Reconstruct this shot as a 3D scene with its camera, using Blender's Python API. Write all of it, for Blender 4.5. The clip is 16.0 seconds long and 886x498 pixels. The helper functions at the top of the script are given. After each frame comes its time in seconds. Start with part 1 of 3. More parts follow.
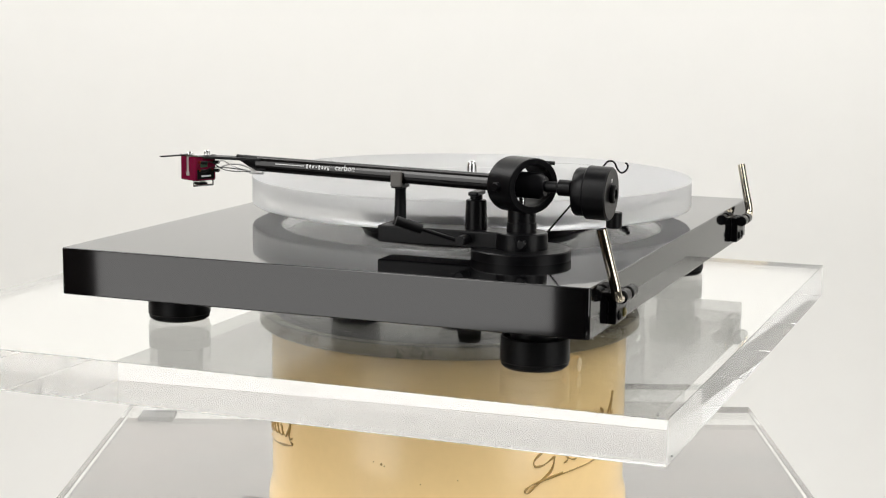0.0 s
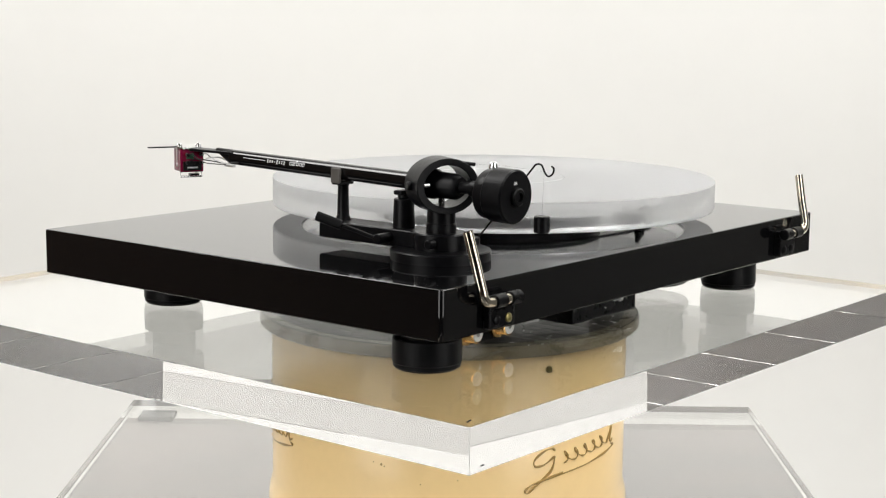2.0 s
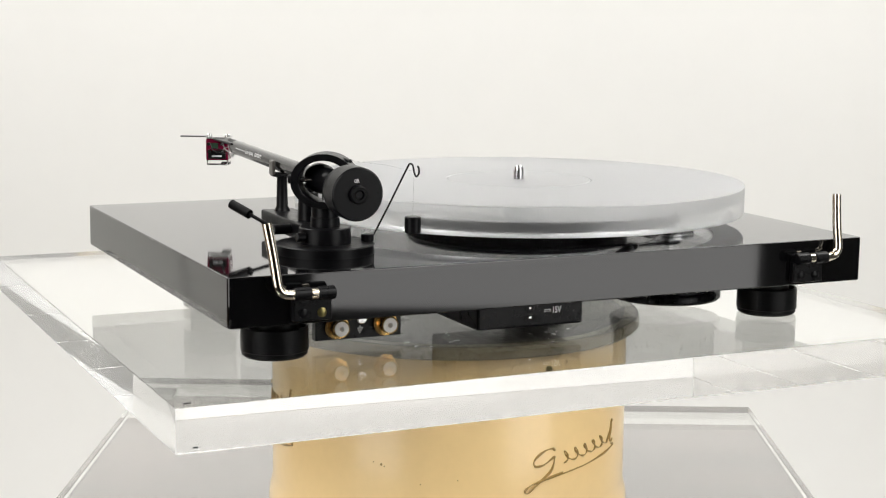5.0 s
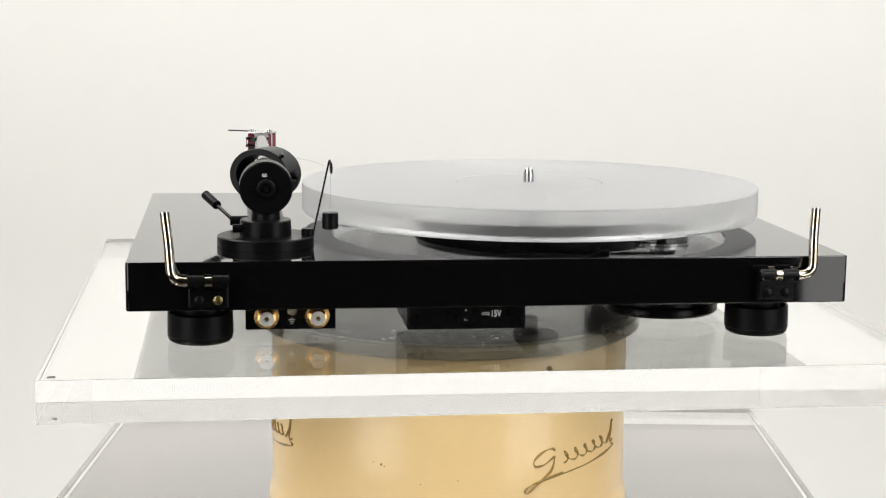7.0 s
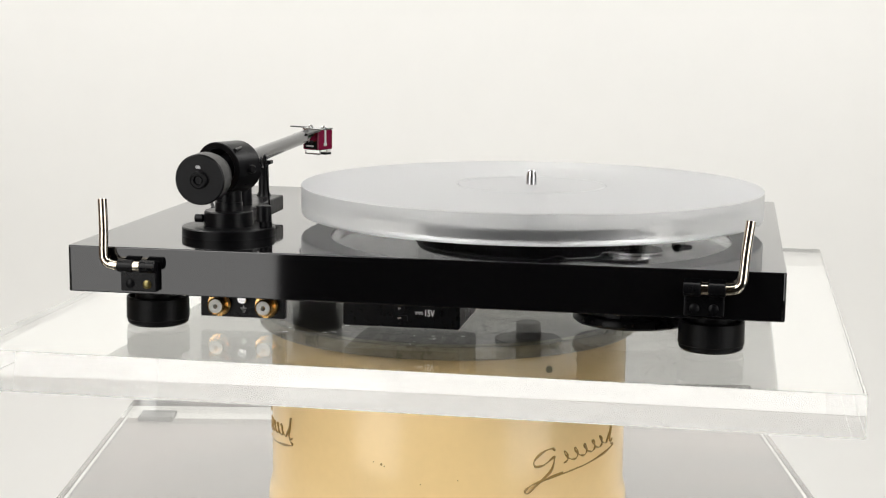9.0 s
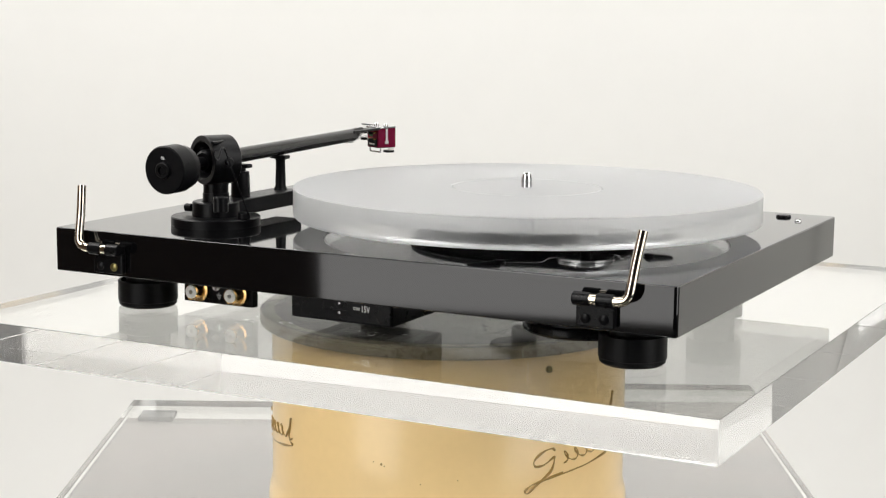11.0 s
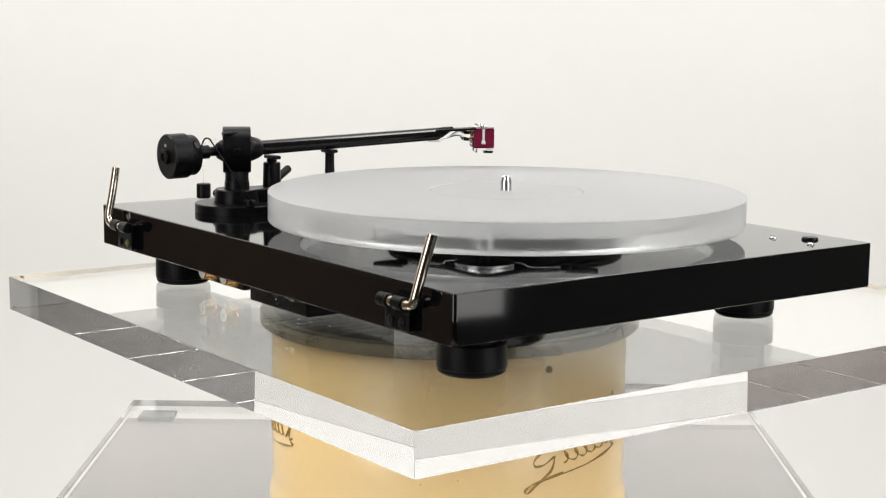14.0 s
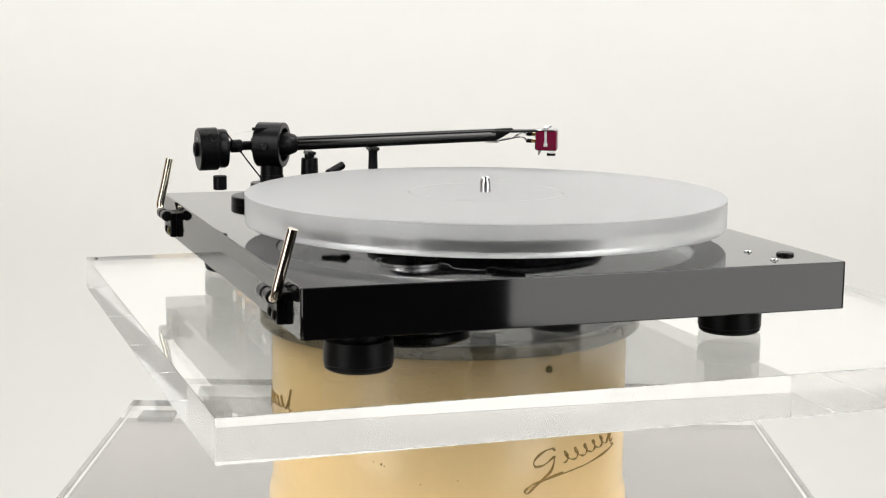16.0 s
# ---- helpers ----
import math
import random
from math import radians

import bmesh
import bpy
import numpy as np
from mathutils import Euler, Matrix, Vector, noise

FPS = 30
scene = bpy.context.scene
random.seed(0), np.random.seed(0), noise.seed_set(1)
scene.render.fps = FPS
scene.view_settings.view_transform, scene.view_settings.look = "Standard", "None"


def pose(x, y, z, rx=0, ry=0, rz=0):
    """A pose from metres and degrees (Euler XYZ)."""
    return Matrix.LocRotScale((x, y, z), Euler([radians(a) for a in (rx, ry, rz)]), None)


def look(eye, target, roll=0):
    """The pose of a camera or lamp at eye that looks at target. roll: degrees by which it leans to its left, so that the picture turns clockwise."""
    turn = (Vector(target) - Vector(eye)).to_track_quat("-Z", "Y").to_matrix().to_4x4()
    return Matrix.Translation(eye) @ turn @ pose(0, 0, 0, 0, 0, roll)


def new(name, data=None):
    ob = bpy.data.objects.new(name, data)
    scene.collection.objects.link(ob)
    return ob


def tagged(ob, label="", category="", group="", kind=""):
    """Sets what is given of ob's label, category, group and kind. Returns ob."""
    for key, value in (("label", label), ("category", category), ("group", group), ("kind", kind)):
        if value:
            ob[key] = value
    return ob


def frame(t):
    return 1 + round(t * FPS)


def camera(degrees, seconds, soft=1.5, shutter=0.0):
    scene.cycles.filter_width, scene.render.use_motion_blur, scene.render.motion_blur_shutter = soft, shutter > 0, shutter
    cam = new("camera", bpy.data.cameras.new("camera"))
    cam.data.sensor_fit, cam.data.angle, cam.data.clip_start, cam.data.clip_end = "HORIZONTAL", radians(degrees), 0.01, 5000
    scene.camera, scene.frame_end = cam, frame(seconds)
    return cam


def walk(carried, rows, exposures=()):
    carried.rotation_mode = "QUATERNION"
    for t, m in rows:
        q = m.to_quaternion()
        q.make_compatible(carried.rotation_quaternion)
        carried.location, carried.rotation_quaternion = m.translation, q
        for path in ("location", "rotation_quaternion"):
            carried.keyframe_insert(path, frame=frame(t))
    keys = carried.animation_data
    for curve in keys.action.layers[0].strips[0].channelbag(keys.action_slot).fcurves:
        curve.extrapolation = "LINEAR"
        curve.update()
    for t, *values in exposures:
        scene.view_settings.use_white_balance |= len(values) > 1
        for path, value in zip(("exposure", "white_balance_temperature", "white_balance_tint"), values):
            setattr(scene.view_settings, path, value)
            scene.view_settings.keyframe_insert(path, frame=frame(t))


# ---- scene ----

# ---------------------------------------------------------------- camera
TOP = 1.053           # height of the record player's top face over the studio floor
SLAB = TOP - 0.053    # top of the turning acrylic slab
TABLE = TOP - 0.187   # top of the base sheet
AX, AY = 0.20117, 0.15512   # turning axis, in the record player's own plan

cam = camera(30.637, 16.0, soft=1.2)
EYE = Vector((0.0, -1.05794, TOP + 0.14618))
PAN, TILT = radians(-0.2275), radians(8.838)
AIM = EYE + Vector((math.sin(PAN) * math.cos(TILT), math.cos(PAN) * math.cos(TILT), -math.sin(TILT)))
STAND = look(EYE, AIM, 0.617)
walk(cam, [(0.0, STAND), (16.0, STAND)])


def turn(t):
    """Angle of the turning slab in degrees."""
    u = (t - 8.0) / 8.0
    return 0.71817 * u ** 3 + 0.30259 * u ** 2 - 70.41345 * u - 1.10823


# ---------------------------------------------------------------- light
scene.view_settings.exposure = -0.05
scene.cycles.max_bounces = 24
scene.cycles.transmission_bounces = 24
scene.cycles.glossy_bounces = 12
scene.cycles.sample_clamp_indirect = 4.0
world = bpy.data.worlds.new("studio")
scene.world = world
world.use_nodes = True
world.node_tree.nodes["Background"].inputs[0].default_value = (0.9, 0.95, 1.0, 1)
world.node_tree.nodes["Background"].inputs[1].default_value = 0.02


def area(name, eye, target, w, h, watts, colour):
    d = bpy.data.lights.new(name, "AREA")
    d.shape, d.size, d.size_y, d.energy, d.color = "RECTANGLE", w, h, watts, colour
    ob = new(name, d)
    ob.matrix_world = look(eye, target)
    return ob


WARM = (1.0, 0.987, 0.965)
# two softboxes beside the camera
area("softbox_lamp", (0.72, -0.63, TOP + 0.50), (0.0, 0.05, TOP + 0.42), 0.50, 1.40, 5.7, WARM)
area("softbox_lamp", (-0.615, -0.695, TOP + 0.50), (0.0, 0.05, TOP + 0.42), 0.48, 1.40, 5.5, WARM)
# hot upper cores of the softboxes
area("softbox_core_lamp", (0.70, -0.61, TOP + 0.75), (0.0, 0.05, TOP - 0.05), 0.36, 0.70, 3.0, WARM)
area("softbox_core_lamp", (-0.60, -0.675, TOP + 0.75), (0.0, 0.05, TOP - 0.05), 0.36, 0.70, 3.0, WARM)
# broad unseen panel added over the paper, behind and above view, brightening plinth reflections
area("added_back_fill_lamp", (0.0, 1.46, TOP + 0.47), (0.0, 0.0, TOP + 0.47), 2.0, 0.62, 0.6, WARM)
# lamps overhead for the paper
area("overhead_lamp", (0.0, 0.60, TOP + 1.45), (0.0, 1.20, TOP - 0.2), 2.2, 0.9, 16.2, WARM)
area("paper_lamp", (1.10, 0.35, TOP + 1.25), (0.35, 1.5, TOP - 0.12), 0.7, 0.7, 15.6, WARM)
area("paper_lamp", (-1.10, 0.35, TOP + 1.25), (-0.35, 1.5, TOP - 0.12), 0.7, 0.7, 15.6, WARM)


# ---------------------------------------------------------------- materials
def material(name, colour, rough=0.5, metal=0.0, grain=0.0, scale=40.0, bump=0.0, **more):
    m = bpy.data.materials.new(name)
    m.use_nodes = True
    nt = m.node_tree
    b = nt.nodes["Principled BSDF"]
    b.inputs["Base Color"].default_value = (*colour, 1)
    b.inputs["Roughness"].default_value = rough
    b.inputs["Metallic"].default_value = metal
    for key, value in more.items():
        b.inputs[key.replace("_", " ")].default_value = value
    if grain or bump:
        co = nt.nodes.new("ShaderNodeTexCoord")
        n1 = nt.nodes.new("ShaderNodeTexNoise")
        n1.inputs["Scale"].default_value, n1.inputs["Detail"].default_value = scale, 6
        n2 = nt.nodes.new("ShaderNodeTexNoise")
        n2.inputs["Scale"].default_value, n2.inputs["Detail"].default_value = scale * 12, 3
        for n in (n1, n2):
            nt.links.new(co.outputs["Object"], n.inputs["Vector"])
        mix = nt.nodes.new("ShaderNodeMath")
        mix.operation = "MULTIPLY_ADD"
        mix.inputs[1].default_value = 0.5
        nt.links.new(n2.outputs["Fac"], mix.inputs[0])
        nt.links.new(n1.outputs["Fac"], mix.inputs[2])
        if grain:
            ramp = nt.nodes.new("ShaderNodeValToRGB")
            ramp.color_ramp.elements[0].position, ramp.color_ramp.elements[1].position = 0.45, 1.05
            ramp.color_ramp.elements[0].color = (*[c * (1 - grain) for c in colour], 1)
            ramp.color_ramp.elements[1].color = (*[min(1, c * (1 + grain)) for c in colour], 1)
            nt.links.new(mix.outputs[0], ramp.inputs[0])
            nt.links.new(ramp.outputs[0], b.inputs["Base Color"])
            rr = nt.nodes.new("ShaderNodeMapRange")
            rr.inputs["From Min"].default_value, rr.inputs["From Max"].default_value = 0.4, 1.1
            rr.inputs["To Min"].default_value = max(0.0, rough * (1 - grain))
            rr.inputs["To Max"].default_value = min(1.0, rough * (1 + grain))
            nt.links.new(mix.outputs[0], rr.inputs[0])
            nt.links.new(rr.outputs[0], b.inputs["Roughness"])
        if bump:
            bp = nt.nodes.new("ShaderNodeBump")
            bp.inputs["Strength"].default_value, bp.inputs["Distance"].default_value = bump, 0.0004
            nt.links.new(mix.outputs[0], bp.inputs["Height"])
            nt.links.new(bp.outputs[0], b.inputs["Normal"])
    return m


PAPER = material("white_paper", (0.80, 0.795, 0.77), 0.9, grain=0.015, scale=2.0)
GREY_WALL = material("grey_plaster", (0.10, 0.098, 0.092), 0.9, grain=0.06, scale=3.0)
BROWN_WALL = material("brown_panel", (0.105, 0.066, 0.043), 0.8, grain=0.2, scale=2.0)
DARK_WALL = material("dark_wall", (0.07, 0.054, 0.044), 0.9, grain=0.2, scale=3.0)
FLOOR = material("dark_floor", (0.03, 0.028, 0.026), 0.7, grain=0.2, scale=4.0)
LACQUER = material("black_lacquer", (0.003, 0.003, 0.0034), 0.05, IOR=1.58)
BLACK = material("black_anodised", (0.0035, 0.0035, 0.0042), 0.33, grain=0.25, scale=300, bump=0.05, Specular_IOR_Level=0.17)
BLACK_PLASTIC = material("black_plastic", (0.0035, 0.0035, 0.004), 0.28, grain=0.08, scale=250, bump=0.02, Specular_IOR_Level=0.17)
RUBBER = material("black_rubber", (0.003, 0.003, 0.0034), 0.42, grain=0.2, scale=200, Specular_IOR_Level=0.16)
GREY_PLASTIC = material("grey_plastic", (0.10, 0.092, 0.082), 0.35, grain=0.1, scale=200)
CARBON = material("carbon_tube", (0.005, 0.0045, 0.0045), 0.09)
CHROME = material("chrome", (0.80, 0.73, 0.60), 0.10, 1.0)
STEEL = material("brushed_steel", (0.72, 0.72, 0.72), 0.22, 1.0, grain=0.05, scale=400)
SATIN = material("satin_steel", (0.86, 0.86, 0.86), 0.5, 1.0, grain=0.04, scale=400)
GOLD = material("gold_plate", (0.85, 0.55, 0.22), 0.22, 1.0)
BRASS = material("dull_brass", (0.26, 0.22, 0.09), 0.35, 1.0)
WHITE_PLASTIC = material("white_plastic", (0.82, 0.80, 0.76), 0.35)
PRINT = material("white_print", (0.8, 0.8, 0.8), 0.6)
SCORE = material("dark_score", (0.02, 0.018, 0.012), 0.6)
RED = material("dark_red_shell", (0.17, 0.004, 0.032), 0.22, grain=0.1, scale=200, Specular_IOR_Level=0.3)
CREAM = material("cream_enamel", (0.93, 0.675, 0.325), 0.34, grain=0.03, scale=14, Coat_Weight=0.5, Coat_Roughness=0.08)
RIM = material("beige_rim", (0.24, 0.205, 0.13), 0.3, grain=0.25, scale=40, Transmission_Weight=0.15)
SCUFFED = material("scuffed_grey", (0.03, 0.028, 0.022), 0.35, grain=0.4, scale=30)
SCRATCH = material("pale_scratch", (0.6, 0.58, 0.5), 0.6)
INK = material("brown_gold_ink", (0.38, 0.24, 0.07), 0.3)
GREY_TOP = material("pale_grey_laminate", (0.135, 0.115, 0.108), 0.4)


def reflection_streaks(m, colour, dark):
    """Long faint streaks painted across a smooth top, standing in for blurred reflections."""
    nt = m.node_tree
    co, mp = nt.nodes.new("ShaderNodeTexCoord"), nt.nodes.new("ShaderNodeMapping")
    n, ramp = nt.nodes.new("ShaderNodeTexNoise"), nt.nodes.new("ShaderNodeValToRGB")
    mp.inputs["Scale"].default_value = (7, 45, 1)
    n.inputs["Scale"].default_value, n.inputs["Detail"].default_value = 1.0, 5
    e = ramp.color_ramp.elements
    e[0].position, e[1].position = 0.36, 0.58
    e[0].color, e[1].color = (*dark, 1), (*colour, 1)
    nt.links.new(co.outputs["Object"], mp.inputs["Vector"])
    nt.links.new(mp.outputs["Vector"], n.inputs["Vector"])
    nt.links.new(n.outputs["Fac"], ramp.inputs[0])
    nt.links.new(ramp.outputs[0], nt.nodes["Principled BSDF"].inputs["Base Color"])


reflection_streaks(GREY_TOP, (0.145, 0.124, 0.115), (0.095, 0.085, 0.08))
PAD = material("grey_pad", (0.06, 0.06, 0.058), 0.6, grain=0.2, scale=60)
CLEAR = material("clear_acrylic", (0.978, 0.985, 0.972), 0.0, IOR=1.49, Transmission_Weight=1.0)
EDGE = material("sawn_acrylic_edge", (0.985, 0.985, 0.975), 0.0, IOR=1.49, Transmission_Weight=0.90)
HAZE = material("hazy_acrylic", (0.94, 0.945, 0.95), 0.16, IOR=1.45, Transmission_Weight=0.95)
CLEAR_WIRE = material("wire_silver", (0.7, 0.7, 0.7), 0.3, 1.0)


FROST = material("frosted_acrylic", (0.945, 0.955, 0.97), 0.42, IOR=1.45, Transmission_Weight=0.82, grain=0.004, scale=300)
FROST_SIDE = material("satin_acrylic", (0.95, 0.958, 0.97), 0.30, IOR=1.45, Transmission_Weight=0.93, grain=0.01, scale=300)


# ---------------------------------------------------------------- mesh helpers
def bm_box(x0, x1, y0, y1, z0, z1, bevel=0.0, seg=2, bm=None):
    bm = bm or bmesh.new()
    r = bmesh.ops.create_cube(bm, size=1.0)
    bmesh.ops.scale(bm, vec=(x1 - x0, y1 - y0, z1 - z0), verts=r["verts"])
    bmesh.ops.translate(bm, vec=((x0 + x1) / 2, (y0 + y1) / 2, (z0 + z1) / 2), verts=r["verts"])
    if bevel:
        vs = set(r["verts"])
        es = [e for e in bm.edges if e.verts[0] in vs and e.verts[1] in vs]
        bmesh.ops.bevel(bm, geom=es, offset=bevel, segments=seg, profile=0.5, affect="EDGES")
    bmesh.ops.recalc_face_normals(bm, faces=bm.faces)
    for f in bm.faces:
        f.smooth = False
    return bm


def bm_lathe(profile, centre=(0, 0, 0), axis=(0, 0, 1), n=48, closed=False, bm=None):
    """Revolve (radius, height) pairs round an axis through centre."""
    bm = bm or bmesh.new()
    q = Vector((0, 0, 1)).rotation_difference(Vector(axis).normalized()).to_matrix()
    c = Vector(centre)
    rings = []
    for r, h in profile:
        if r < 1e-7:
            rings.append([bm.verts.new(c + q @ Vector((0, 0, h)))])
        else:
            rings.append([bm.verts.new(c + q @ Vector((r * math.cos(2 * math.pi * i / n), r * math.sin(2 * math.pi * i / n), h))) for i in range(n)])
    pairs = list(zip(rings, rings[1:])) + ([(rings[-1], rings[0])] if closed else [])
    for a, b in pairs:
        for i in range(n):
            j = (i + 1) % n
            if len(a) == 1 and len(b) == 1:
                continue
            if len(a) == 1:
                bm.faces.new((a[0], b[j], b[i]))
            elif len(b) == 1:
                bm.faces.new((a[i], a[j], b[0]))
            else:
                bm.faces.new((a[i], a[j], b[j], b[i]))
    bmesh.ops.recalc_face_normals(bm, faces=bm.faces)
    for f in bm.faces:
        f.smooth = True
    return bm


def cyl(r, h0, h1, b=0.0004):
    return [(0, h0), (r - b, h0), (r, h0 + b), (r, h1 - b), (r - b, h1), (0, h1)]


def smooth_line(points, steps=8):
    """Catmull-Rom points through the given ones."""
    p = [Vector(v) for v in points]
    p = [2 * p[0] - p[1]] + p + [2 * p[-1] - p[-2]]
    out = []
    for i in range(1, len(p) - 2):
        for k in range(steps):
            u = k / steps
            a, b, c, d = p[i - 1:i + 3]
            out.append(0.5 * (2 * b + (c - a) * u + (2 * a - 5 * b + 4 * c - d) * u * u + (3 * b - a - 3 * c + d) * u ** 3))
    return out + [p[-2]]


def bm_tube(points, radius, n=10, bm=None):
    """Round bar along a line of points; radius a number or one per point."""
    bm = bm or bmesh.new()
    p = [Vector(v) for v in points]
    rad = radius if isinstance(radius, (list, tuple)) else [radius] * len(p)
    tan = [(p[min(i + 1, len(p) - 1)] - p[max(i - 1, 0)]).normalized() for i in range(len(p))]
    side = tan[0].orthogonal().normalized()
    rings = []
    for i, v in enumerate(p):
        side = (side - tan[i] * side.dot(tan[i])).normalized()
        up = tan[i].cross(side)
        rings.append([bm.verts.new(v + rad[i] * (side * math.cos(2 * math.pi * k / n) + up * math.sin(2 * math.pi * k / n))) for k in range(n)])
    for a, b in zip(rings, rings[1:]):
        for k in range(n):
            bm.faces.new((a[k], a[(k + 1) % n], b[(k + 1) % n], b[k]))
    bm.faces.new(rings[0][::-1]), bm.faces.new(rings[-1])
    bmesh.ops.recalc_face_normals(bm, faces=bm.faces)
    for f in bm.faces:
        f.smooth = True
    return bm


def part(name, bm, mat, parent=None, label="", smooth=35):
    for e in bm.edges:
        e.smooth = smooth > 0 and len(e.link_faces) == 2 and e.calc_face_angle(9) < radians(smooth)
    me = bpy.data.meshes.new(name)
    bm.to_mesh(me), bm.free()
    me.materials.append(mat)
    ob = new(name, me)
    if parent:
        ob.parent = parent
    if label:
        tagged(ob, label)
    return ob


def empty(name, m=None):
    ob = new(name)
    ob.empty_display_size = 0.05
    if m:
        ob.matrix_world = m
    return ob


# ---------------------------------------------------------------- studio
def studio():
    xw, x, y0, y1, h = -1.75, 1.75, -3.2, 2.6, 3.0
    t = 0.1
    tone = {"dark_wall": "dark", "dark_floor": "dark", "grey_plaster": "grey plastered", "brown_panel": "brown panelled"}
    for name, b, mat in (("floor", (xw, x, y0, y1, -t, 0.0), FLOOR), ("ceiling", (xw, x, y0, y1, h, h + t), DARK_WALL),
                         ("wall_north", (xw, x, y1, y1 + t, 0, h), DARK_WALL), ("wall_south", (xw, x, y0 - t, y0, 0, h), DARK_WALL),
                         ("wall_east", (x, x + t, y0, y1, 0, h), GREY_WALL), ("wall_west", (xw - t, xw, y0, y1, 0, h), BROWN_WALL)):
        tagged(part(name, bm_box(*b), mat, smooth=0), tone[mat.name] + " matt studio " + name.split("_")[0], name.split("_")[0], kind="structure")
    # seamless paper: up the back, curving out over the floor
    bm = bmesh.new()
    line = [(-0.2, 0.006), (0.6, 0.006)]
    line += [(0.7 + 0.8 * math.sin(a), 0.806 - 0.8 * math.cos(a)) for a in [math.pi / 2 * k / 16 for k in range(17)]]
    line += [(1.5, 1.6), (1.5, 2.75)]
    rows = [[bm.verts.new((xx, yy, zz)) for xx in (-1.58, 1.58)] for yy, zz in line]
    for a, b in zip(rows, rows[1:]):
        bm.faces.new((a[0], a[1], b[1], b[0]))
    for f in bm.faces:
        f.smooth = True
    ob = part("backdrop", bm, PAPER)
    s = ob.modifiers.new("thick", "SOLIDIFY")
    s.thickness, s.offset = 0.002, 1
    tagged(ob, "white seamless paper backdrop curving down to the floor", "backdrop", kind="structure")
    # unseen white boards added on both sides of the sweep, brightening the slab edges
    for x0, x1 in ((-1.61, -1.585), (1.585, 1.61)):
        tagged(part("reflector_board", bm_box(x0, x1, 0.84, 1.62, 0.012, 2.6, 0.003), PAPER, smooth=0), "tall white reflector board added unseen beside the paper backdrop", "backdrop", kind="structure")


studio()


# ---------------------------------------------------------------- table, base sheet and drum
BX0, BX1, BY0, BY1 = -0.261, 0.250, -0.252, 0.250
THICK = 0.024         # both clear slabs


def edged(ob):
    """Give the upright faces of a clear slab their sawn and polished finish."""
    ob.data.materials.append(EDGE)
    for f in ob.data.polygons:
        if abs(f.normal.z) < 0.3:
            f.material_index = 1


def table():
    t = empty("display_table", Matrix.Translation((0, 0, 0)))
    z = TABLE - THICK - 0.004
    part("tabletop", bm_box(BX0 - 0.001, BX1 + 0.001, BY0 + 0.01, BY1 - 0.022, z - 0.02, z, 0.001), GREY_TOP, t)
    part("pedestal", bm_box(BX0 + 0.08, BX1 - 0.08, BY0 + 0.08, BY1 - 0.08, 0.012, z - 0.02, 0.003), WHITE_PLASTIC, t)
    tagged(t, "small display table with a pale grey laminate top", "table")
    s = empty("base_slab", Matrix.Translation((0, 0, z)))
    sheet = part("sheet", bm_box(BX0, BX1, BY0, BY1, 0.004, 0.004 + THICK, 0.0003), CLEAR, s)
    sheet.visible_shadow = False
    edged(sheet)
    for x, y in ((BX0 + 0.024, BY1 - 0.023), (0.06, BY1 - 0.035), (BX0 + 0.03, BY0 + 0.04), (BX1 - 0.03, BY0 + 0.04)):
        part("pad", bm_box(x - 0.014, x + 0.014, y - 0.011, y + 0.011, 0.0, 0.0039, 0.0005), PAD, s, "dark grey square pad")
    tagged(s, "clear acrylic base slab lying on four dark pads", "acrylic slab")


table()
DRUM_R = 0.1175


def on_drum(deg, z, lift=0.0003):
    a = radians(deg)
    return Vector(((DRUM_R + lift) * math.sin(a), -(DRUM_R + lift) * math.cos(a), z))


